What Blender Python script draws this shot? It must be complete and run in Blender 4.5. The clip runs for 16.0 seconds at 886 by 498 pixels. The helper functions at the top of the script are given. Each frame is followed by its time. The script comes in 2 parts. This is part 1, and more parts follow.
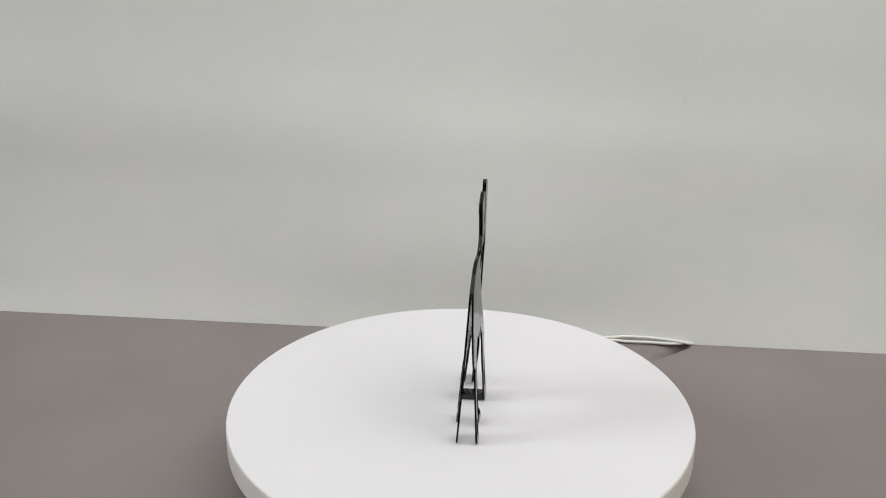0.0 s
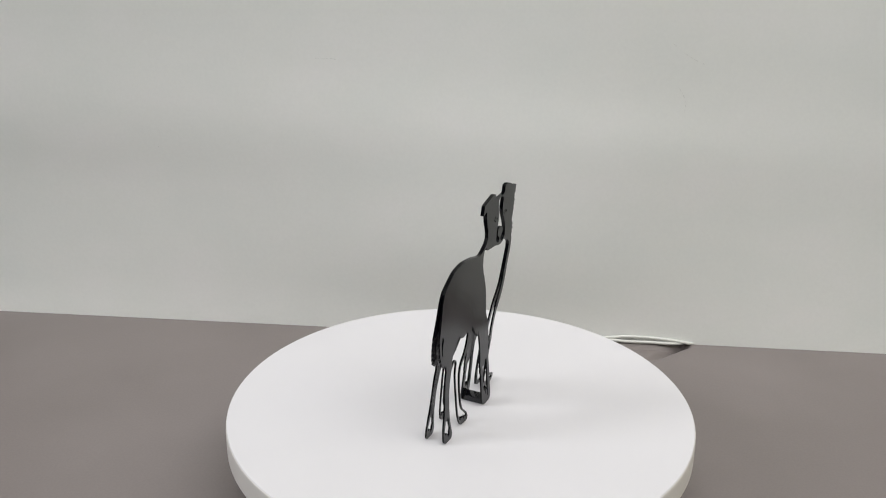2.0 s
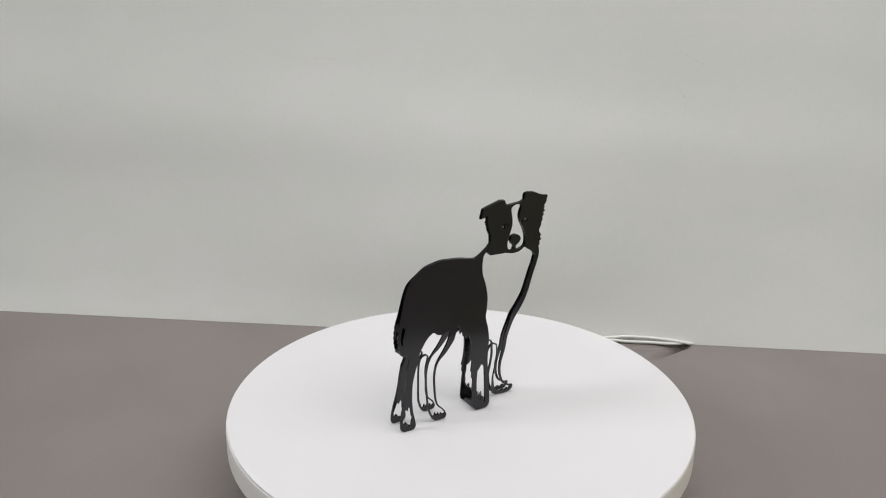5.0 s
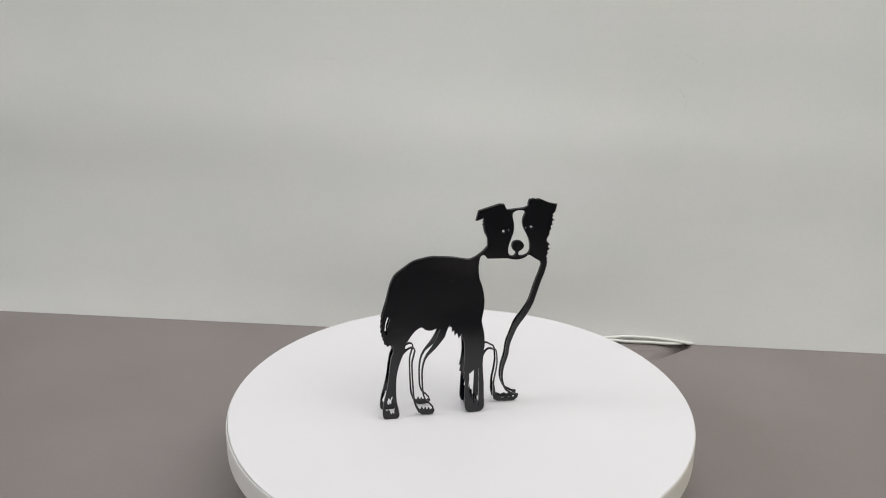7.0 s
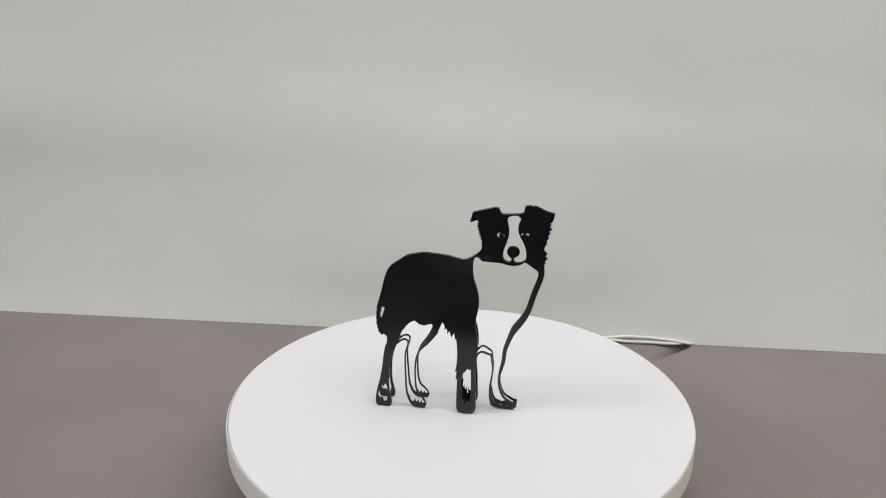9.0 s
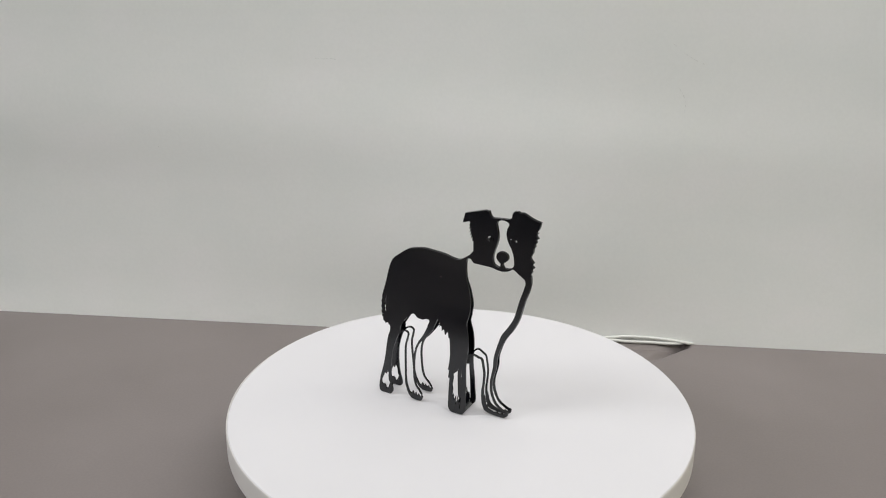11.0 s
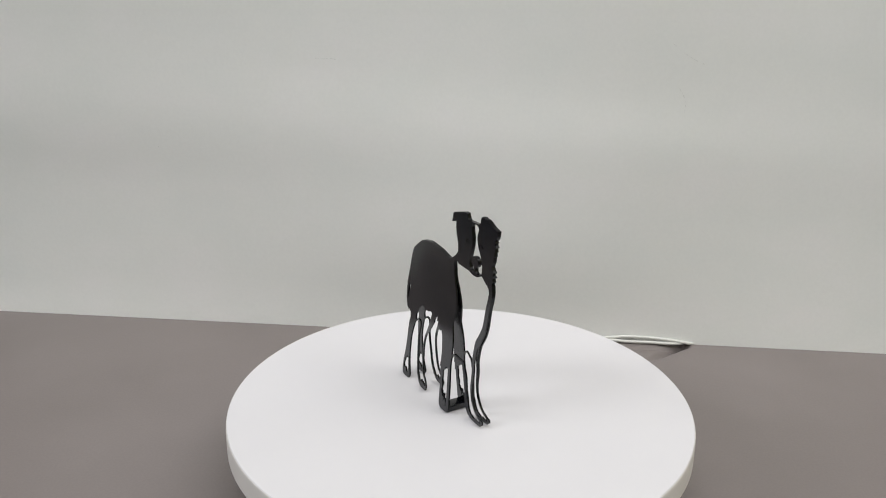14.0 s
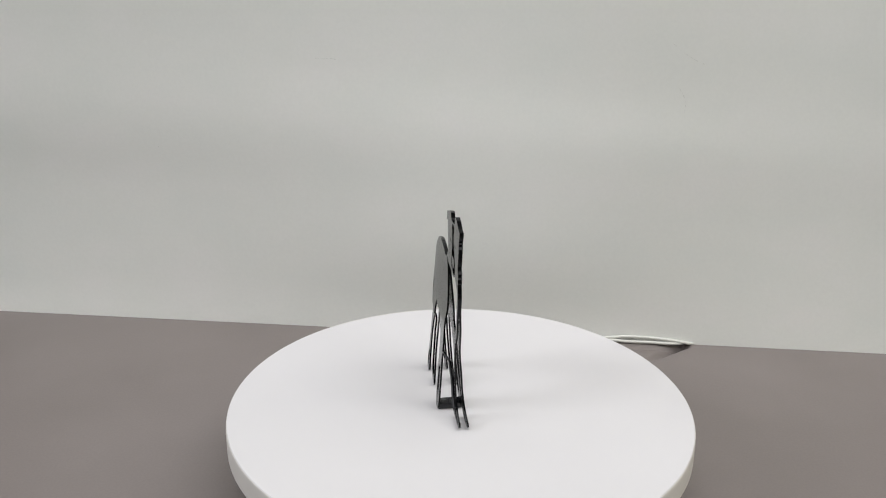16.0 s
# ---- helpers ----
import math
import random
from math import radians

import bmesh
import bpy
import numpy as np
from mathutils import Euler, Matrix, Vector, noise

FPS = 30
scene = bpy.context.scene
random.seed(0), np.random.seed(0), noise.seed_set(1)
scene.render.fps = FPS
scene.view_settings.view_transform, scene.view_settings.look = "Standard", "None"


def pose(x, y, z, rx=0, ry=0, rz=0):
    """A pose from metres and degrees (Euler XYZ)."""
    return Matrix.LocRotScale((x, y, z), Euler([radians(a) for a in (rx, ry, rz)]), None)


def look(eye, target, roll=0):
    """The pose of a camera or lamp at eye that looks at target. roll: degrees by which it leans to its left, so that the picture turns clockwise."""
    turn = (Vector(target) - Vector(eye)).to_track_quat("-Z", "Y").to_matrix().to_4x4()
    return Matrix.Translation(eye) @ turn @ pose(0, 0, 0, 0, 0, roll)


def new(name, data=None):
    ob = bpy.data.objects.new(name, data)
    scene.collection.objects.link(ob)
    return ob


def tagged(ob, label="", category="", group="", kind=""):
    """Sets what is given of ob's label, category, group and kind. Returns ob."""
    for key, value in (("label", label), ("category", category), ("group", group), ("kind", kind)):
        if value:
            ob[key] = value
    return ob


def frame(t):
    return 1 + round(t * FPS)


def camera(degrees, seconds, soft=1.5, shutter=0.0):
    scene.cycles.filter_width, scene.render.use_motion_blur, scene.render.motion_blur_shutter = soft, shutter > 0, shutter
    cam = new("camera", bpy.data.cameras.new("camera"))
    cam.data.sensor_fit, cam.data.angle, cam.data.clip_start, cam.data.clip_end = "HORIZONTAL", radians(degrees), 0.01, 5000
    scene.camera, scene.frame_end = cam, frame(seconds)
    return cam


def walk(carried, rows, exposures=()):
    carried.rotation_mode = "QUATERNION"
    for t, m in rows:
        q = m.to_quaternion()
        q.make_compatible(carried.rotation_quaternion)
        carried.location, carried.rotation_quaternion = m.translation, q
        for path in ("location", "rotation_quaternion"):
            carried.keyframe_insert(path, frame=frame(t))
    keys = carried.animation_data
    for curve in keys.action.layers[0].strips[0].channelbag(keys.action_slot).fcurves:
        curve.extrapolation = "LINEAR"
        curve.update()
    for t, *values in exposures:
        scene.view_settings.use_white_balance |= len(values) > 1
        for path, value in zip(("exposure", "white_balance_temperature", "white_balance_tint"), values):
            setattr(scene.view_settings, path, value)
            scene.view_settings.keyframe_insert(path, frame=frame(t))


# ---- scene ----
import mathutils.geometry
from math import cos, sin, pi, tau

DECK = 0.045          # height of the platter's top above the table
EYE = Vector((0.0, -0.4295, 0.2437 + DECK))
AIM = EYE + Vector((-0.02257, 0.94006, -0.34027))

cam = camera(53.09, 16.0, soft=1.05)
STAND = look(EYE, AIM, 0.666)
walk(cam, [(0, STAND), (16, STAND)])

# ---- light ----
world = bpy.data.worlds.new("room_air")
world.use_nodes = True
world.node_tree.nodes["Background"].inputs[0].default_value = (0.8, 0.9, 1.0, 1)
world.node_tree.nodes["Background"].inputs[1].default_value = 0.02
scene.world = world
scene.view_settings.exposure = -0.12


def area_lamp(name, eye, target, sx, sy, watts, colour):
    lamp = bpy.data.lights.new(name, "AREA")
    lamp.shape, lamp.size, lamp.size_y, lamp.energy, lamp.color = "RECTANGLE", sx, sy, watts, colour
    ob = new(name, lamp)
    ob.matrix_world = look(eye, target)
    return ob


# both lamps are added and unseen: broad overhead light, softer key from the left
area_lamp("added_overhead_lamp", (0.72, -0.52, 1.855), (0.72, -0.519, 0), 2.46, 1.8, 41.0, (0.985, 0.985, 0.995))
area_lamp("added_side_lamp", (-2.03, -0.45, 1.40), (0, -0.45, 1.40), 0.80, 0.80, 30.0, (0.97, 0.985, 1.0))


# ---- materials ----
def material(name, colour, rough, metal=0.0, spec=0.5):
    m = bpy.data.materials.new(name)
    m.use_nodes = True
    b = m.node_tree.nodes["Principled BSDF"]
    b.inputs["Base Color"].default_value = (*colour, 1)
    b.inputs["Roughness"].default_value = rough
    b.inputs["Metallic"].default_value = metal
    b.inputs["Specular IOR Level"].default_value = spec
    return m


def noise_node(m, scale, detail=3.0, rough=0.5, stretch=(1, 1, 1)):
    t = m.node_tree
    co = t.nodes.new("ShaderNodeTexCoord")
    mp = t.nodes.new("ShaderNodeMapping")
    mp.inputs["Scale"].default_value = stretch
    n = t.nodes.new("ShaderNodeTexNoise")
    n.inputs["Scale"].default_value, n.inputs["Detail"].default_value, n.inputs["Roughness"].default_value = scale, detail, rough
    t.links.new(co.outputs["Object"], mp.inputs["Vector"])
    t.links.new(mp.outputs["Vector"], n.inputs["Vector"])
    return n


def ramp(m, source, stops):
    r = m.node_tree.nodes.new("ShaderNodeValToRGB")
    while len(r.color_ramp.elements) < len(stops):
        r.color_ramp.elements.new(0.5)
    for e, (at, c) in zip(r.color_ramp.elements, stops):
        e.position, e.color = at, (*c, 1)
    m.node_tree.links.new(source, r.inputs["Fac"])
    return r


def mixed(m, a, b, fac, mode="MIX"):
    x = m.node_tree.nodes.new("ShaderNodeMix")
    x.data_type, x.blend_type = "RGBA", mode
    t = m.node_tree
    for socket, value in ((x.inputs[6], a), (x.inputs[7], b), (x.inputs[0], fac)):
        if isinstance(value, bpy.types.NodeSocket):
            t.links.new(value, socket)
        else:
            socket.default_value = value
    return x.outputs[2]


def relief(m, source, strength, distance):
    t = m.node_tree
    b = t.nodes.new("ShaderNodeBump")
    b.inputs["Strength"].default_value, b.inputs["Distance"].default_value = strength, distance
    t.links.new(source, b.inputs["Height"])
    t.links.new(b.outputs["Normal"], t.nodes["Principled BSDF"].inputs["Normal"])


def colour_from(m, socket):
    m.node_tree.links.new(socket, m.node_tree.nodes["Principled BSDF"].inputs["Base Color"])


def rough_from(m, source, low, high):
    r = m.node_tree.nodes.new("ShaderNodeMapRange")
    r.inputs["To Min"].default_value, r.inputs["To Max"].default_value = low, high
    m.node_tree.links.new(source, r.inputs["Value"])
    m.node_tree.links.new(r.outputs["Result"], m.node_tree.nodes["Principled BSDF"].inputs["Roughness"])


BLACK = material("black_lacquered_steel", (0.0009, 0.0012, 0.0034), 0.2, spec=0.6)
grain = noise_node(BLACK, 900, 2)
rough_from(BLACK, noise_node(BLACK, 60, 3).outputs["Fac"], 0.17, 0.24)
relief(BLACK, grain.outputs["Fac"], 0.03, 0.0001)

EDGE = material("cut_steel_edge", (0.0010, 0.0010, 0.0018), 0.3, spec=0.22)
rough_from(EDGE, noise_node(EDGE, 150, 3).outputs["Fac"], 0.04, 0.30)
relief(EDGE, noise_node(EDGE, 130, 2).outputs["Fac"], 0.7, 0.0016)
SPECK = material("reddish_dust_speck", (0.07, 0.035, 0.04), 0.6)

WHITE = material("white_plastic_deck", (0.80, 0.79, 0.80), 0.55, spec=0.3)
dust = noise_node(WHITE, 14, 4)
colour_from(WHITE, ramp(WHITE, dust.outputs["Fac"], [(0.3, (0.672, 0.658, 0.676)), (0.7, (0.692, 0.677, 0.695))]).outputs["Color"])
relief(WHITE, noise_node(WHITE, 1500, 2).outputs["Fac"], 0.08, 0.0002)

RIM = material("ivory_plastic_rim", (0.60, 0.57, 0.53), 0.5)
colour_from(RIM, ramp(RIM, noise_node(RIM, 25, 4).outputs["Fac"], [(0.3, (0.67, 0.645, 0.62)), (0.7, (0.71, 0.685, 0.66))]).outputs["Color"])
GREY_PLASTIC = material("grey_plastic", (0.35, 0.35, 0.35), 0.5)

TABLE = material("taupe_laminate", (0.20, 0.175, 0.165), 0.5, spec=0.35)
cloud = noise_node(TABLE, 11, 4)
speck = noise_node(TABLE, 700, 2)
base = ramp(TABLE, cloud.outputs["Fac"], [(0.3, (0.206, 0.180, 0.172)), (0.7, (0.226, 0.198, 0.190))])
fleck = ramp(TABLE, speck.outputs["Fac"], [(0.35, (0.975, 0.975, 0.975)), (0.65, (1.02, 1.02, 1.02))])
colour_from(TABLE, mixed(TABLE, base.outputs["Color"], fleck.outputs["Color"], 1.0, "MULTIPLY"))
relief(TABLE, speck.outputs["Fac"], 0.015, 0.0001)

PAPER = material("grey_white_backdrop_paper", (0.62, 0.62, 0.59), 0.75, spec=0.25)
blotch = noise_node(PAPER, 13, 3, 0.5, (1.0, 1.0, 1.7))
fibre = noise_node(PAPER, 420, 3)
tone = ramp(PAPER, blotch.outputs["Fac"], [(0.32, (0.838, 0.851, 0.822)), (0.5, (0.855, 0.861, 0.832)), (0.7, (0.873, 0.869, 0.848))])
fine = ramp(PAPER, fibre.outputs["Fac"], [(0.3, (0.99, 0.99, 0.99)), (0.7, (1.01, 1.01, 1.01))])
colour_from(PAPER, mixed(PAPER, tone.outputs["Color"], fine.outputs["Color"], 1.0, "MULTIPLY"))
relief(PAPER, noise_node(PAPER, 9, 3).outputs["Fac"], 0.12, 0.004)

PAINT = material("white_ceiling_paint", (0.70, 0.70, 0.68), 0.8)
# tones of the unseen walls and floor, kept dark for the dog's reflections
GREY_PAINT = material("grey_wall_paint", (0.30, 0.30, 0.30), 0.8)
DARK_REFLECTED = material("dark_reflected_paint", (0.16, 0.165, 0.19), 0.8)
# cream paint for the unseen east wall, whose bounce warms the backdrop's right
WARM_BOUNCE = material("cream_bounce_paint", (0.82, 0.78, 0.56), 0.8)
UNSEEN_FLOOR = material("dark_floor", (0.035, 0.037, 0.043), 0.7)
CABLE = material("white_cable_sheath", (0.72, 0.72, 0.68), 0.4)
SCUFF = material("grey_scuff", (0.72, 0.725, 0.70), 0.8)
colour_from(SCUFF, ramp(SCUFF, noise_node(SCUFF, 700, 2).outputs["Fac"], [(0.40, (0.852, 0.857, 0.828)), (0.64, (0.725, 0.73, 0.705))]).outputs["Color"])


# ---- mesh tools ----
def part(name, bm, mat, parent=None, label="", smooth_angle=35):
    bmesh.ops.recalc_face_normals(bm, faces=bm.faces)
    for f in bm.faces:
        f.smooth = True
    for e in bm.edges:
        e.smooth = len(e.link_faces) == 2 and e.calc_face_angle(0) < radians(smooth_angle)
    me = bpy.data.meshes.new(name)
    bm.to_mesh(me)
    bm.free()
    me.materials.append(mat)
    ob = new(name, me)
    ob.parent = parent
    if label:
        tagged(ob, label)
    return ob


def block(x0, x1, y0, y1, z0, z1, edge=0.0):
    bm = bmesh.new()
    bmesh.ops.create_cube(bm, size=1)
    for v in bm.verts:
        v.co = Vector(((x0 + x1) / 2 + v.co.x * (x1 - x0), (y0 + y1) / 2 + v.co.y * (y1 - y0), (z0 + z1) / 2 + v.co.z * (z1 - z0)))
    if edge:
        bmesh.ops.bevel(bm, geom=list(bm.edges), offset=edge, segments=2, affect="EDGES", profile=0.6)
    return bm


def turned(profile, steps=128):
    """A solid of revolution about z from (radius, height) pairs that start and end on the axis."""
    bm = bmesh.new()
    rings = []
    for r, z in profile:
        rings.append([bm.verts.new((r * cos(tau * k / steps), r * sin(tau * k / steps), z)) for k in range(steps)] if r > 0 else [bm.verts.new((0, 0, z))])
    for a, b in zip(rings, rings[1:]):
        for k in range(steps):
            j = (k + 1) % steps
            if len(a) == 1:
                bm.faces.new((a[0], b[j], b[k]))
            elif len(b) == 1:
                bm.faces.new((a[k], a[j], b[0]))
            else:
                bm.faces.new((a[k], a[j], b[j], b[k]))
    return bm


def tube(points, radius, sides=10):
    """A round cable along a smooth line through the points."""
    line = [Vector(q) for q in smooth_line(points, 8)]
    bm = bmesh.new()
    rings = []
    for i, q in enumerate(line):
        d = (line[min(i + 1, len(line) - 1)] - line[max(i - 1, 0)]).normalized()
        a = d.cross(Vector((0, 0, 1))).normalized()
        b = a.cross(d)
        rings.append([bm.verts.new(q + radius * (cos(tau * k / sides) * a + sin(tau * k / sides) * b)) for k in range(sides)])
    for a, b in zip(rings, rings[1:]):
        for k in range(sides):
            bm.faces.new((a[k], a[(k + 1) % sides], b[(k + 1) % sides], b[k]))
    bm.faces.new(rings[0][::-1])
    bm.faces.new(rings[-1])
    return bm


def smooth_line(points, n=4):
    """A Catmull-Rom line through points of any dimension."""
    p = [np.array(q, float) for q in points]
    p = [2 * p[0] - p[1]] + p + [2 * p[-1] - p[-2]]
    out = []
    for a, b, c, d in zip(p, p[1:], p[2:], p[3:]):
        for k in range(n):
            t = k / n
            out.append(tuple(0.5 * (2 * b + (c - a) * t + (2 * a - 5 * b + 4 * c - d) * t * t + (3 * b - a - 3 * c + d) * t ** 3)))
    out.append(tuple(p[-2]))
    return out


# ---- the setting ----
def blend(a, b, x):
    k = min(1, max(0, (x - a) / (b - a)))
    return k * k * (3 - 2 * k)


def shadow_groove(x, y, x0, y0, x1, y1, deep):
    """A shadow streak by the cable, shaped as a groove deepest at its first end."""
    dx, dy = x1 - x0, y1 - y0
    k = ((x - x0) * dx + (y - y0) * dy) / (dx * dx + dy * dy)
    away = math.hypot(x - x0 - min(1, max(0, k)) * dx, y - y0 - min(1, max(0, k)) * dy)
    return -deep * (1 - min(1, max(0, k))) ** 0.7 * math.exp(-(away / 0.0030) ** 2)


def table_top():
    """A thick taupe top; its grooves stand in for shadow streaks by the cable."""
    # ends just out of view, so the dog mirrors the dark floor beyond
    xs = [-0.372, -0.3, -0.15, 0.0] + [0.10 + 0.0012 * k for k in range(70)] + [0.26, 0.322]
    ys = [-0.31, -0.1, 0.08] + [0.12 + 0.0012 * k for k in range(50)] + [0.25, 0.42]
    bm = bmesh.new()
    grid = [[bm.verts.new((x, y, shadow_groove(x, y, 0.1645, 0.1690, 0.1297, 0.141, 0.0070) + shadow_groove(x, y, 0.1645, 0.1690, 0.1262, 0.1605, 0.0054)))
             for x in xs] for y in ys]
    for j in range(len(ys) - 1):
        for i in range(len(xs) - 1):
            bm.faces.new((grid[j][i], grid[j][i + 1], grid[j + 1][i + 1], grid[j + 1][i]))
    edge = [grid[0][i] for i in range(len(xs))] + [grid[j][-1] for j in range(1, len(ys))] \
        + [grid[-1][i] for i in range(len(xs) - 2, -1, -1)] + [grid[j][0] for j in range(len(ys) - 2, 0, -1)]
    low = [bm.verts.new((v.co.x, v.co.y, -0.03)) for v in edge]
    for k in range(len(edge)):
        j = (k + 1) % len(edge)
        bm.faces.new((edge[k], low[k], low[j], edge[j]))
    bm.faces.new(low[::-1])
    top = tagged(part("table_top", bm, TABLE), "matte taupe grey table top under the turntable", "table", kind="structure")
    for x in (-0.365, 0.255):
        for y in (-0.28, 0.33):
            part("leg", block(x, x + 0.06, y, y + 0.06, -0.75, -0.03, 0.003), GREY_PLASTIC, top, "plain grey leg")
    return top


table_top()

WALL_YAW = -3.56


def bulge(x, z):
    """How far the sheet stands back from its plane: slow waves, and two soft creases that run across it."""
    def crease(height, reach, slope):
        return slope * reach * 0.886 * math.erf((z - height) / reach)

    upper = 0.5 + 0.5 * math.exp(-((x - 0.07) / 0.13) ** 2)
    lower = 0.45 + 0.55 * blend(0.12, -0.10, x) if x < 0.12 else 0.45
    foot = 0.25 + 0.75 * blend(0.20, -0.15, x) if x < 0.20 else 0.25
    wave = 0.003 * sin(2.6 * x + 0.8) + 0.0008 * sin(9.0 * x - 14.0 * z)
    belly = 1 - 0.9 * math.exp(-((x - 0.02) / 0.16) ** 2)
    fold = crease(0.170 - 0.06 * x, 0.020, 0.085) * upper - crease(0.128, 0.022, 0.050) * lower
    # tilts shaped to brighten the sheet's foot and right end, least at its middle
    fold += crease(0.045, 0.045, 0.040) * belly + crease(0.008, 0.018, 0.08) * foot + 0.045 * z * blend(0.06, 0.24, x)
    return wave + fold - (0 if z == 0 else bulge(x, 0))


def backdrop():
    """A tall sheet of grey-white paper board, gently wavy, standing on the table."""
    west, wide, high, thick, nx, nz = -0.370, 0.69, 0.60, 0.004, 60, 80
    bm = bmesh.new()

    sheets = []
    for back in (0, 1):
        sheets.append([[bm.verts.new((west + wide * i / nx, bulge(west + wide * i / nx, max(high * (j / nz) ** 1.6, 1e-6)) + back * thick, high * (j / nz) ** 1.6))
                        for i in range(nx + 1)] for j in range(nz + 1)])
    f, b = sheets
    for j in range(nz):
        for i in range(nx):
            bm.faces.new((f[j][i], f[j][i + 1], f[j + 1][i + 1], f[j + 1][i]))
            bm.faces.new((b[j][i], b[j + 1][i], b[j + 1][i + 1], b[j][i + 1]))
    for i in range(nx):
        bm.faces.new((f[0][i], b[0][i], b[0][i + 1], f[0][i + 1]))
        bm.faces.new((f[nz][i], f[nz][i + 1], b[nz][i + 1], b[nz][i]))
    for j in range(nz):
        bm.faces.new((f[j][0], f[j + 1][0], b[j + 1][0], b[j][0]))
        bm.faces.new((f[j][nx], b[j][nx], b[j + 1][nx], f[j + 1][nx]))
    ob = part("backdrop", bm, PAPER)
    ob.matrix_world = pose(0.0, 0.1810, 0.0001, 0, 0, WALL_YAW)
    return tagged(ob, "tall grey-white backdrop sheet, slightly wavy and scuffed", "backdrop", kind="structure")


BACKDROP = backdrop()


def scuff(points, wide):
    """A faint grey rub mark on the backdrop, along points given across and up the sheet."""
    line = smooth_line(points, 5)
    bm = bmesh.new()
    rows = []
    for i, (x, z) in enumerate(line):
        (x0, z0), (x1, z1) = line[max(i - 1, 0)], line[min(i + 1, len(line) - 1)]
        d = Vector((x1 - x0, z1 - z0)).normalized()
        w = wide * (0.35 + 0.65 * random.random()) / 2
        ends = [(x - d.y * w * k, z + d.x * w * k) for k in (-1, 1)]
        rows.append([[bm.verts.new((px, bulge(px, pz) - lift, pz)) for px, pz in ends] for lift in (0.0002, -0.0006)])
    for a, b in zip(rows, rows[1:]):
        bm.faces.new((a[0][0], b[0][0], b[0][1], a[0][1]))
        bm.faces.new((a[1][1], b[1][1], b[1][0], a[1][0]))
        bm.faces.new((a[0][0], a[1][0], b[1][0], b[0][0]))
        bm.faces.new((a[0][1], b[0][1], b[1][1], a[1][1]))
    part("scuff_mark", bm, SCUFF, BACKDROP, "faint grey rub mark")


for points, wide in (([(-0.1054, 0.2027), (-0.0999, 0.2024), (-0.0947, 0.2029), (-0.0912, 0.2022)], 0.0007),
                     ([(0.1372, 0.2180), (0.1389, 0.2168), (0.1405, 0.2154)], 0.0008),
                     ([(0.1450, 0.2120), (0.1527, 0.2075), (0.1575, 0.2052)], 0.0006),
                     ([(0.1580, 0.2050), (0.1590, 0.2046), (0.1600, 0.2044)], 0.0010),
                     ([(0.1440, 0.1888), (0.1474, 0.1840), (0.1498, 0.1784), (0.1499, 0.1750)], 0.0006),
                     ([(0.1498, 0.1735), (0.1497, 0.1728), (0.1495, 0.1720)], 0.0010),
                     ([(-0.2250, 0.1360), (-0.2243, 0.1360), (-0.2236, 0.1358)], 0.0009),
                     ([(-0.0120, 0.0788), (-0.0115, 0.0784), (-0.0111, 0.0780)], 0.0008)):
    scuff(points, wide)

tagged(part("wall_north", block(-2.1, 2.1, 2.0, 2.1, -0.75, 1.9), GREY_PAINT), "plain grey painted wall", "wall", kind="structure")
tagged(part("wall_south", block(-2.1, 2.1, -2.4, -2.3, -0.75, 1.9), GREY_PAINT), "plain grey painted wall", "wall", kind="structure")
tagged(part("wall_east", block(2.0, 2.1, -2.3, 2.0, -0.75, 1.9), WARM_BOUNCE), "unseen cream wall bouncing warm light onto the backdrop", "wall", kind="structure")


def joined(*solids):
    """Several solids as one mesh."""
    bm = bmesh.new()
    for s in solids:
        me = bpy.data.meshes.new("solid")
        s.to_mesh(me)
        s.free()
        bm.from_mesh(me)
        bpy.data.meshes.remove(me)
    return bm


# added window in the unseen west wall, a housing for the side lamp
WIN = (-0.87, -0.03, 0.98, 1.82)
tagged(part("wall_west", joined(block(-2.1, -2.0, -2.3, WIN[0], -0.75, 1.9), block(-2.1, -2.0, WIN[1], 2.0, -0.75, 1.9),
                                block(-2.1, -2.0, WIN[0], WIN[1], -0.75, WIN[2]), block(-2.1, -2.0, WIN[0], WIN[1], WIN[3], 1.9)), DARK_REFLECTED),
       "unseen dark slate grey wall with an added window opening", "wall", kind="structure")
window = tagged(new("added_window"), "added unseen window framing the side lamp", "window", kind="structure")
part("added_window_frame", joined(block(-2.07, -2.01, WIN[0], WIN[0] + 0.02, WIN[2], WIN[3]), block(-2.07, -2.01, WIN[1] - 0.02, WIN[1], WIN[2], WIN[3]),
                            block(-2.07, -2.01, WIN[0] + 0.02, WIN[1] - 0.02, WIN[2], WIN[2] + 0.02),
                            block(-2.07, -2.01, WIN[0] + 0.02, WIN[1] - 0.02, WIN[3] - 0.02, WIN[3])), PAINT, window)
# added ceiling panel, unseen, only a housing for the overhead lamp
light = tagged(new("added_ceiling_panel"), "added unseen ceiling panel over the overhead lamp", "ceiling light")
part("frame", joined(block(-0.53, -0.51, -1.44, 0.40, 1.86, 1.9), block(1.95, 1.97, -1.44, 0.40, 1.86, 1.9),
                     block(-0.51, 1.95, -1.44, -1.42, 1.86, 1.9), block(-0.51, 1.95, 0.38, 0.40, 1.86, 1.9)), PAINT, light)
part("diffuser", block(-0.508, 1.948, -1.418, 0.378, 1.862, 1.9), PAINT, light, "plain white sheet above the overhead lamp")

tagged(part("floor", block(-2.1, 2.1, -2.4, 2.1, -0.85, -0.75), UNSEEN_FLOOR), "unseen floor, dark grey for the reflections in the dog", "floor", kind="structure")
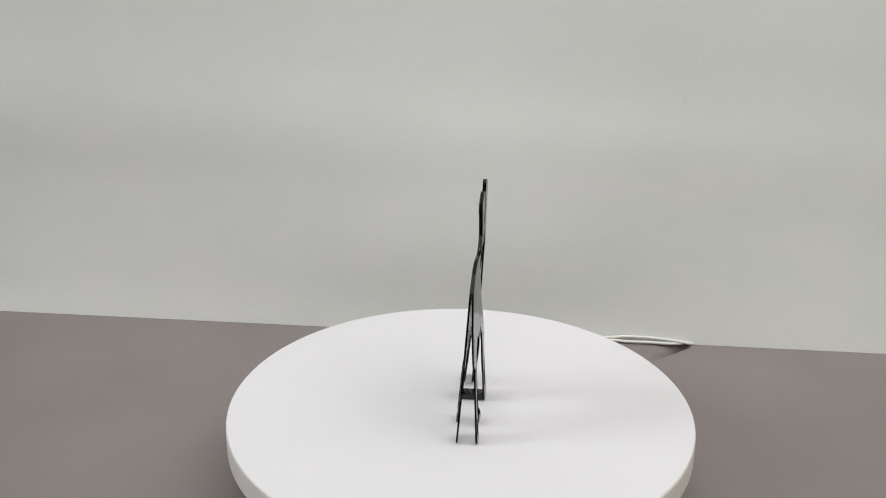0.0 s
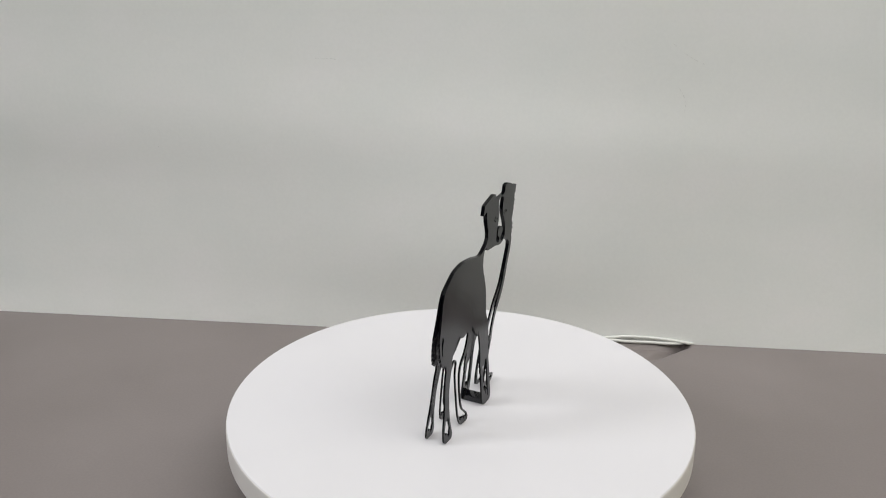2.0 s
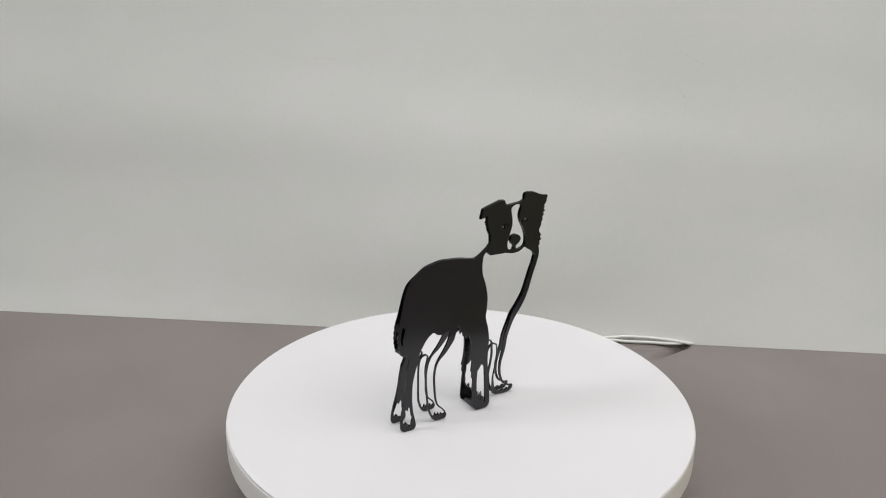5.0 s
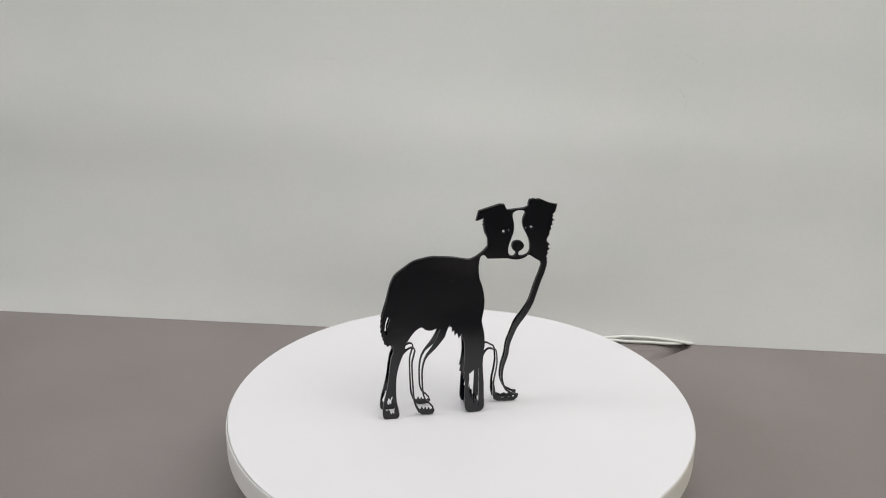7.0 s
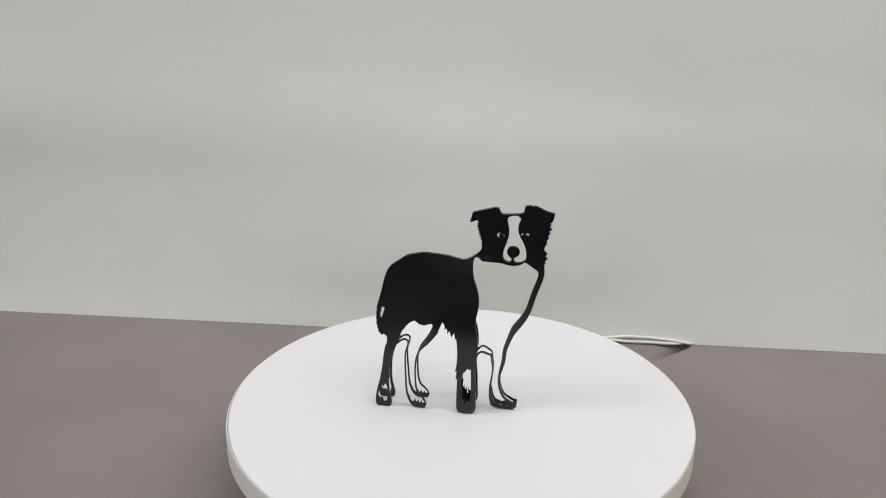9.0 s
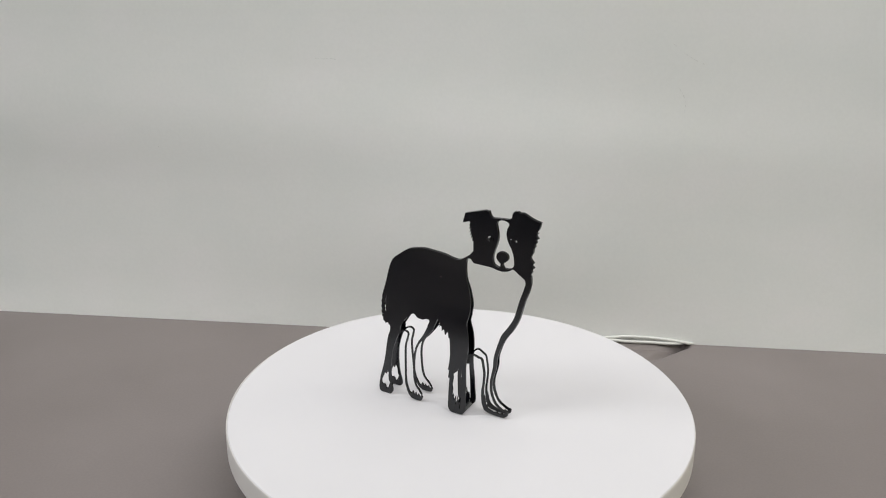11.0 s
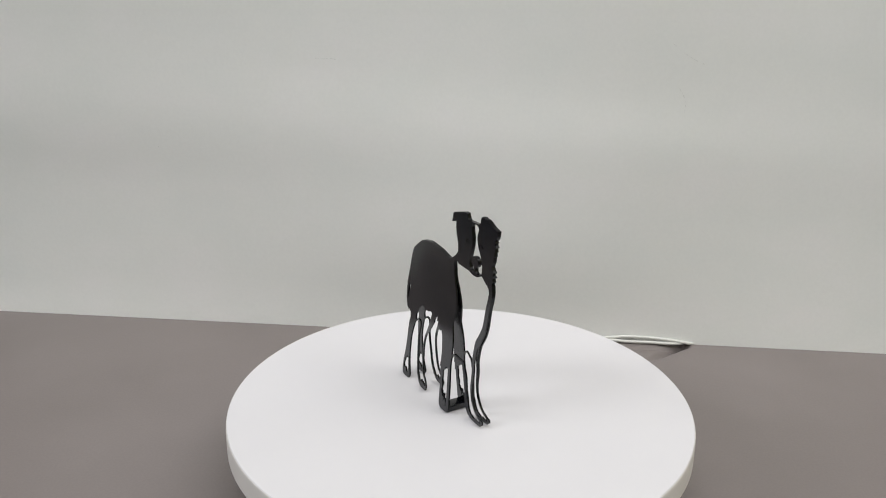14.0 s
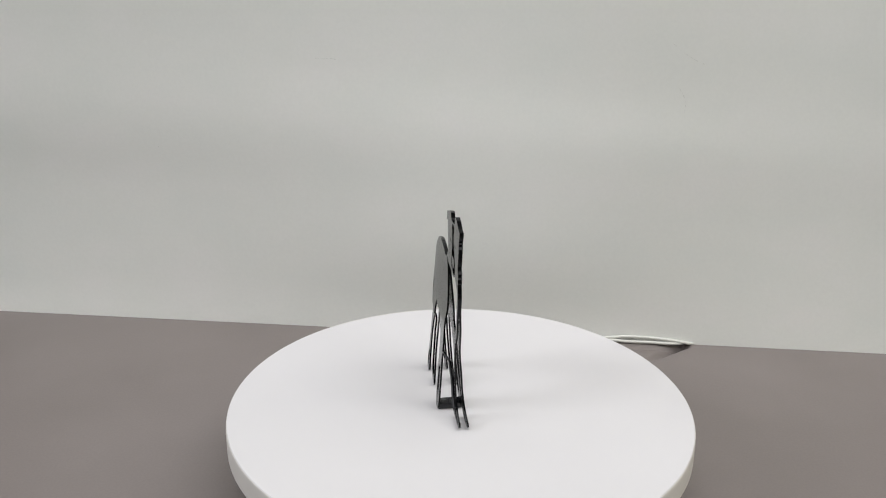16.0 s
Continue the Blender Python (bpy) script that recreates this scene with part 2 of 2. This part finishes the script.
tagged(part("ceiling", block(-2.1, 2.1, -2.4, 2.1, 1.9, 2.0), PAINT), "plain white ceiling", "ceiling", kind="structure")


# ---- the turntable ----
turntable = tagged(new("turntable"), "round white motorised display turntable with a thick rim", "turntable")
R, T = 0.1252, 0.0138          # radius and thickness of the platter
SEAT = 0.0015                  # depth of the recess that holds the cover sheet
platter = part("platter", turned([(0, DECK - SEAT), (R - 0.0007, DECK - SEAT), (R - 0.00065, DECK - 0.0006), (R - 0.0004, DECK - 0.0003), (R - 0.0001, DECK - 0.0005), (R + 0.0001, DECK - 0.0014),
                                  (R + 0.0002, DECK - 0.0030), (R + 0.0002, DECK - T + 0.0006), (R - 0.0004, DECK - T), (0, DECK - T)], 192), RIM, turntable,
               "ivory plastic platter with a thin raised lip")


def cover_sheet():
    """A white disc let into the platter, cut a little short along one stretch, where a dark gap shows."""
    steps, bm = 256, bmesh.new()
    rings = []
    for inset, z in ((0.0003, DECK - SEAT), (0.0, DECK - SEAT + 0.0003), (0.0, DECK - 0.0003), (0.0003, DECK)):
        row = []
        for k in range(steps):
            a = 360 * k / steps
            short = 0.0009 * math.exp(-((a - 196) / 27) ** 2)
            r = R - 0.0003 - inset - short
            row.append(bm.verts.new((r * cos(radians(a)), r * sin(radians(a)), z)))
        rings.append(row)
    for a, b in zip(rings, rings[1:]):
        for k in range(steps):
            j = (k + 1) % steps
            bm.faces.new((a[k], a[j], b[j], b[k]))
    bm.faces.new(rings[0][::-1])
    bm.faces.new(rings[-1])
    return part("cover_sheet", bm, WHITE, platter, "flat white cover disc")


cover_sheet()
part("base", turned([(0, DECK - T - 0.001), (0.098, DECK - T - 0.001), (0.100, DECK - T - 0.003), (0.102, 0.004), (0.100, 0.0), (0, 0.0)]), RIM, turntable, "low round white base")
part("power_cable", tube([(0.085, 0.05, 0.008), (0.088, 0.11, 0.004), (0.094, 0.150, 0.0016), (0.1026, 0.1705, 0.0024), (0.1149, 0.1717, 0.0042), (0.1252, 0.1711, 0.0051),
                          (0.1396, 0.1702, 0.0049), (0.1550, 0.1696, 0.0037), (0.1645, 0.1692, 0.0022), (0.1705, 0.1704, 0.0010), (0.176, 0.1750, 0.0011)], 0.0011),
     CABLE, turntable, "thin white power cable")
part("power_cable", tube([(0.075, 0.06, 0.008), (0.080, 0.12, 0.003), (0.092, 0.158, 0.0013), (0.108, 0.1694, 0.0024), (0.1234, 0.1694, 0.0019),
                          (0.14, 0.1690, 0.0017), (0.156, 0.1684, 0.0013), (0.165, 0.1706, 0.0011), (0.171, 0.176, 0.0011)], 0.0011),
     CABLE, turntable, "thin white power cable")


# ---- the dog figurine: one steel sheet, cut and folded at the forepaw into two leaning plates, in millimetres ----
BACK = [(8.6, 89.85), (5.2, 87.35), (1.8, 85.75), (-2.2, 86.25), (-7, 87.35), (-14.2, 87.95), (-18.5, 88.15), (-22.8, 87.45), (-27.9, 86.05), (-32,
    83.25), (-37.2, 79.05), (-39.6, 73.55), (-41.4, 66.05), (-43.5, 58.35)]
TAIL_FUR = [(-44.1, 56.3), (-43.7, 55.1), (-44.4, 53.5), (-44.0, 51.9), (-44.5, 50.3), (-43.9, 49.1), (-44.3, 47.5), (-43.6, 46.2), (-43.8, 45.0),
    (-43.1, 44.0), (-43.1, 42.5), (-42.2, 42.2)]
TAIL_TIP = [(-41.3, 40.9), (-40.1, 41.9), (-39.2, 40.3), (-38.6, 41.3), (-38.4, 37.5)]
HIND_LEG = [(-39.6, 34.3), (-40.5, 28.4), (-41.2, 22.0), (-42.4, 15.4), (-44.0, 8.8), (-44.6, 3.5), (-44.0, 0.8), (-41.6, -0.4), (-37.7, -0.3),
    (-35.8, 1.8), (-36.1, 5.1), (-37.0, 9.7), (-37.3, 15.6), (-36.9, 23.7), (-35.7, 29.3), (-33.9, 34.5), (-32.1, 38.0)]
BELLY = [(-32.1, 41.2), (-28.0, 47.4), (-25.0, 50.0), (-23.3, 50.4), (-21.5, 48.9), (-18.3, 48.4), (-15.6, 49.4), (-13.8, 48.5), (-15.0, 45.3),
    (-12.0, 44.2), (-10.0, 48.3)]
FRINGE = [(-8.9, 50.9), (-7.7, 49.1), (-7.7, 46.8), (-6.5, 47.8), (-6.2, 44.7), (-5.0, 46.3), (-4.1, 42.9), (-2.6, 45.4), (-2.0, 42.0)]
FORELEG = [(-1.4, 42.0), (-0.7, 34.7), (-0.9, 28.3)]
FORELEG_FUR = [(-1.7, 23.4), (-0.8, 24.1), (-1.3, 19.5), (-0.4, 19.5), (-0.6, 13.7)]
FOREPAW = [(-0.6, 8.7), (-0.5, 3.1), (1.1, 0.5), (4.7, 0.3), (8.3, 0.8), (9.8, 3.5), (9.6, 10.7), (9.5, 17.3), (8.9, 27.0), (9.4, 33.4), (9.8, 39.2),
    (9.4, 45.5), (8.1, 51.8), (8.9, 55.5), (9.6, 60.2), (9.5, 64.9), (8.2, 71.0), (6.7, 75.6), (6.2, 81.7), (6.7, 86.2), (7.8, 87.7), (9.2, 87.5)]
JAW = [(10.7, 85.65), (15.8, 85.45), (20.1, 85.35), (21.8, 85.05), (23.6, 84.55), (26.2, 84.25), (29, 84.65), (31.2, 85.65), (32.6, 86.45), (35.8,
    84.35), (38.8, 82.25), (39.5, 79.85)]
RUFF = [(42.3, 80.8), (41.7, 85.1), (42.6, 86.7), (42.2, 88.0), (43.6, 89.1), (42.3, 90.2), (43.3, 91.6), (42.0, 93.0), (41.5, 94.2), (42.2, 95.9),
    (42.8, 97.0), (42.9, 99.1), (43.7, 99.8), (43.2, 101.6), (44.3, 102.2), (43.7, 104.0), (45.1, 104.5), (43.7, 106.1), (44.6, 106.7), (43.9, 107.7),
    (44.7, 108.4), (45.3, 109.2), (45.8, 111.3), (46.1, 113.0)]
EAR_NEAR = [(45.8, 112.8), (42, 113.8), (38.8, 115.3), (36.4, 116.1), (35, 115.8), (33.9, 116.5), (32.6, 115.9), (32.1, 116.2), (31.2, 115), (30.9, 112.5)]
BROW = [(29, 111.7), (23.4, 111.3), (20.4, 111.2), (19.2, 112.6), (18.6, 114.1)]
EAR_FAR = [(16.3, 114.3), (13, 113.4), (9.4, 112.4), (5.5, 111.2), (4.2, 106.1), (7.9, 107.4)]
CHEEK = [(8.5, 106.6), (7.8, 105.3), (8.6, 105.1), (7.6, 103.5), (8.8, 103.7), (8.0, 101.9), (9.1, 102.2), (8.4, 100.2), (9.5, 100.7), (8.9, 98.8),
    (9.9, 99.2), (9.7, 97.4), (10.4, 97.4), (10.4, 95.3), (10.5, 92.3)]
BLAZE = [(23.4, 109.85), (25.6, 110.75), (28.4, 110.55), (29.6, 109.05), (28.6, 106.45), (28.4, 103.45), (29.4, 100.15), (31.2, 96.95), (32.5, 93.35),
    (32.9, 90.05), (32.5, 87.65), (30.3, 86.15), (26.9, 85.95), (23.7, 86.15), (21.8, 87.35), (21.3, 90.05), (21.8, 93.15), (22.8, 96.15), (23.8, 99.75),
    (23.9, 103.05), (23.3, 106.05), (22.9, 108.35)]
NOSE = [(23.15, 91.6), (23.95, 93.7), (26.15, 94.4), (28.45, 93.8), (29.65, 91.8), (28.95, 89.9), (27.25, 88.7), (26.75, 87.4), (27.65, 85.3), (24.55,
    85.3), (25.65, 87.4), (25.25, 88.6), (23.85, 89.8)]
EYE_L = [(17.6, 100.1), (18.7, 101.3), (19.8, 101.6), (21.3, 100.8), (21.9, 99.9), (20.5, 99.3), (18.8, 98.9)]
EYE_R = [(29.4, 101), (30.8, 101.9), (32.2, 102.2), (34.2, 101.4), (32.8, 100.4), (30.9, 100.4)]
TAIL_SLIT = [(-41.2, 57.3), (-39.7, 56.1), (-40.6, 53.3), (-41.5, 50.4), (-41.3, 47.6), (-42.1, 47.6), (-42.7, 50.4), (-42.1, 54.5)]
HIND_PAW = [(-41.4, 12.2), (-40.3, 11.2), (-39.4, 13.5), (-38.4, 11.6), (-38.2, 8.3), (-37.6, 6.4), (-38.2, 5.4), (-38.6, 2.4), (-39.3, 3.4), (-40,
    2.2), (-40.6, 4.2), (-41.4, 5.2), (-42.2, 4.2), (-43.2, 5.4), (-43.3, 7), (-42.5, 8.8)]
FORE_PAW = [(1.6, 22.6), (2.6, 23), (3.8, 24.2), (5, 26.2), (5.8, 25.2), (6.7, 25.8), (6.9, 19), (7, 11.5), (6.9, 8), (6.9, 3.6), (6.3, 3.4), (6.1,
    6.8), (5.6, 7.2), (4.9, 7.4), (4.7, 10.2), (4.4, 5.4), (3.9, 5.4), (3.7, 10), (3.2, 7.8), (2.6, 8.2), (2.3, 11), (1.9, 8.8), (1.5, 11), (1.9, 13.5),
    (1.3, 16), (1.8, 19.5)]
HIND2_FOOT = [(-27.7, 9.4), (-27.0, 5.1), (-25.5, 2.2), (-23.7, 0.6), (-20.1, 0.4), (-17.7, 0.8), (-16.8, 2.8), (-17.7, 4.8), (-18.0, 3.5), (-18.9,
    2.8), (-19.8, 4.4), (-20.7, 2.7), (-21.6, 4.7), (-22.5, 3.0), (-23.4, 5.2), (-24.3, 3.2), (-25.8, 4.8)]
CHEST_FOOT = [(16.1, 12.0), (16.3, 6.5), (17.3, 2.2), (19.4, 0.9), (24.0, 0.3), (29.0, 0.3), (31.0, 2.0), (31.2, 4.0), (29.9, 4.4), (28.8, 1.8),
    (27.7, 3.0), (26.3, 1.8), (24.7, 2.8), (22.8, 2.0), (21.1, 3.0), (19.6, 3.6), (18.3, 6.0), (17.5, 11.0)]
THIGH_LINE = [(-12.6, 46, 3.96), (-15, 41.8, 2.82), (-17.6, 37.9, 1.98), (-20.5, 34.3, 1.1), (-22.3, 30.4, 0.89), (-23.2, 25.2, 0.83), (-23.2, 18.7,
    0.83), (-22.8, 12.8, 0.83), (-21.6, 8.9, 0.78), (-19.5, 6.7, 0.78), (-17.7, 4.5, 0.78)]
HOCK_LINE = [(-33.6, 36.4, 0.98), (-30.9, 38.7, 0.83), (-28.6, 39.4, 0.74), (-27.1, 37.9, 0.74), (-27.7, 34.7, 0.83), (-28.6, 30.8, 0.78), (-28.6, 25,
    0.78), (-28.3, 18.5, 0.78), (-28, 12.6, 0.83), (-27.4, 8.1, 0.98), (-26.1, 4.8, 0.98)]
CHEST_LINE = [(40.72, 84.5, 2.9), (40.93, 80.8, 2.9), (39.88, 76.1, 2.9), (38.17, 71, 2.9), (36.78, 65.9, 2.9), (34.92, 59.4, 2.9), (31.85, 53.5,
    3.19), (28.48, 48.5, 3.19), (26.69, 44.5, 2.47), (25.08, 39.8, 2.17), (23.79, 35, 2.04), (23.44, 29.9, 1.93), (22.52, 25.6, 1.67), (21.5, 20.9, 1.33),
    (21.3, 16.4, 1.21), (22, 12.2, 1.15), (24, 7.6, 1.04), (27.1, 5.1, 1.04), (29.8, 3.5, 1.15)]
ELBOW_LINE = [(8.5, 32.1, 0.98), (10.7, 35.3, 0.78), (12.8, 36, 0.74), (15.3, 34.5, 0.74), (16.8, 33.4, 0.74), (17.5, 29.5, 0.78), (17.9, 24.6, 0.8),
    (17.32, 18.4, 0.88), (16.7, 13.7, 1), (16.9, 9.3, 1.08), (18.1, 4.8, 1.12)]


SHEET = 0.95


def lean(x, z):
    """The middle between the two plates, and half the distance between their outer faces."""
    late = 1.2 * blend(10, 30, z)
    k, u = blend(10 + late, 18 + 3 * late, x), min(1, max(0, z / 83))
    foot = (-6.8 - 0.008 * x) * (1 - k) - 3.9 * k
    top = -8.3 - (0.035 if x < 0 else 0.02) * x
    shut = SHEET + 0.04
    w = min(1, max(0, z / (84 + 8 * blend(-40, 5, x))))
    body = shut + (6.75 + 0.027 * x - shut) * (1 - w) ** 1.3
    chest = 1.75 * min(1, max(0, (72 - z) / 72)) ** 1.2
    mid = foot + (top - foot) * u + k * (0.2 * blend(8, 35, z) * blend(104, 82, z) + chest - min(1, max(0, (83 - z) / 35)))
    mid += 1.1 * math.exp(-((x + 22) / 7) ** 2) * blend(50, 30, z)
    pinch = 0.5 * blend(-34, 9, x) * (1 - k) * blend(45, 62, z) * blend(90, 80, z)
    return mid + pinch, max(shut, body - pinch) * (1 - k) + k * (shut + chest)


def ribbon(line, n=4):
    """The outline of a stroke whose width changes along it."""
    q = np.array(smooth_line(line, n))
    d = np.gradient(q[:, :2], axis=0)
    d /= np.linalg.norm(d, axis=1)[:, None] + 1e-9
    side = np.stack([-d[:, 1], d[:, 0]], 1) * q[:, 2:3] / 2
    return [tuple(v) for v in np.concatenate([q[:, :2] + side, (q[:, :2] - side)[::-1]])]


def ring(points, n=3):
    p = [np.array(q, float) for q in points]
    return smooth_line([*p, p[0]], n)[:-1]


def disc(x, z, r):
    return [(x + r * cos(tau * k / 12), z + r * sin(tau * k / 12)) for k in range(12)]


def within(poly, pts):
    a = np.array(poly)
    b = np.roll(a, -1, 0)
    hit = np.zeros(len(pts), bool)
    for (x0, y0), (x1, y1) in zip(a, b):
        if y0 != y1:
            cross = (y0 > pts[:, 1]) != (y1 > pts[:, 1])
            hit ^= cross & (pts[:, 0] < (x1 - x0) * (pts[:, 1] - y0) / (y1 - y0) + x0)
    return hit


def figurine():
    outline = []
    for line, soft in ((BACK, 1), (TAIL_FUR, 0), (TAIL_TIP, 0), (HIND_LEG, 1), (BELLY, 1), (FRINGE, 0), (FORELEG, 1), (FORELEG_FUR, 0), (FOREPAW, 1),
                       (JAW, 1), (RUFF, 0), (EAR_NEAR, 1), (BROW, 1), (EAR_FAR, 0), (CHEEK, 0)):
        outline += smooth_line(line, 3) if soft else [tuple(q) for q in line]
    solid = [outline] + [ribbon(l) for l in (THIGH_LINE, HOCK_LINE, CHEST_LINE, ELBOW_LINE)]
    cut = [ring(BLAZE), ring(EYE_L), ring(EYE_R), TAIL_SLIT, HIND_PAW, FORE_PAW]
    kept = [ring(NOSE), disc(20.1, 100.2, 1.15), disc(31.7, 101.0, 1.05), HIND2_FOOT, CHEST_FOOT]
    glints = [disc(20.4, 100.5, 0.34), disc(32.0, 101.2, 0.32)]
    pts, edges = [], []
    for poly in solid + cut + kept + glints:
        n = len(pts)
        pts += [Vector((x, max(z, 0.0))) for x, z in poly]
        edges += [(n + k, n + (k + 1) % len(poly)) for k in range(len(poly))]
    pts += [Vector((x + 0.13, z + 0.17)) for x in range(-44, 46, 4) for z in range(2, 118, 4)]
    flat, _, faces, *_ = mathutils.geometry.delaunay_2d_cdt(pts, edges, [], 0, 1e-4)
    xy = np.array([tuple(v) for v in flat])
    mid = np.array([xy[list(f)].mean(0) for f in faces])
    keep = np.zeros(len(faces), bool)
    for poly in solid:
        keep |= within(poly, mid)
    for poly in cut:
        keep &= ~within(poly, mid)
    for poly in kept:
        keep |= within(poly, mid)
    for poly in glints:
        keep &= ~within(poly, mid)
    faces = [f for f, k in zip(faces, keep) if k]
    used = sorted({i for f in faces for i in f})
    seat = {i: k for k, i in enumerate(used)}
    bm = bmesh.new()
    for side in (-1, 1):
        skins = []
        for inner in (0, 1):
            row = []
            for i in used:
                x, z = xy[i]
                m, h = lean(x, z)
                row.append(bm.verts.new((x / 1000, (m + side * (h - inner * SHEET)) / 1000, z / 1000)))
            skins.append(row)
        count = {}
        for f in faces:
            for a, b in zip(f, (*f[1:], f[0])):
                count[(a, b)] = 1
            bm.faces.new([skins[0][seat[i]] for i in f])
            bm.faces.new([skins[1][seat[i]] for i in reversed(f)])
        for a, b in count:
            if (b, a) not in count:
                bm.faces.new((skins[0][seat[a]], skins[0][seat[b]], skins[1][seat[b]], skins[1][seat[a]])).material_index = 1
    # the fold under the forepaw
    m, h = lean(4.7, 0)
    fold = block(1.2e-3, 8.2e-3, (m - h + 0.3) / 1000, (m + h - 0.3) / 1000, 0.0001, 0.0034, 0.0006)
    # a speck of dust on the flank
    m, h = lean(-8.0, 74.5)
    speck = turned([(0, 0.00012), (0.00028, 0.00008), (0.00032, 0.0), (0, 0.0)], 10)
    bmesh.ops.transform(speck, matrix=pose(-0.0080, (m - h) / 1000, 0.0745, 90, 0, 0), verts=speck.verts)
    for f in speck.faces:
        f.material_index = 2
    both = joined(bm, fold, speck)
    ob = part("dog_figurine", both, BLACK)
    ob.data.materials.append(EDGE)
    ob.data.materials.append(SPECK)
    return tagged(ob, "black glossy sheet-steel dog figurine with cut-out chest standing on the turntable", "figurine")


dog = figurine()


def motions():
    """The platter and what stands on it turn steadily, clockwise from above."""
    turn = [(0, 86.4), (2, 65.6), (4, 44.9), (6, 24.35), (8, 3.9), (10, -16.4), (12, -36.8), (14, -57.8), (16, -79.6)]
    walk(platter, [(t, pose(0, 0, 0, 0, 0, a)) for t, a in turn])
    walk(dog, [(t, pose(0, 0, DECK + 0.0001, 0, 0, a)) for t, a in turn])


motions()
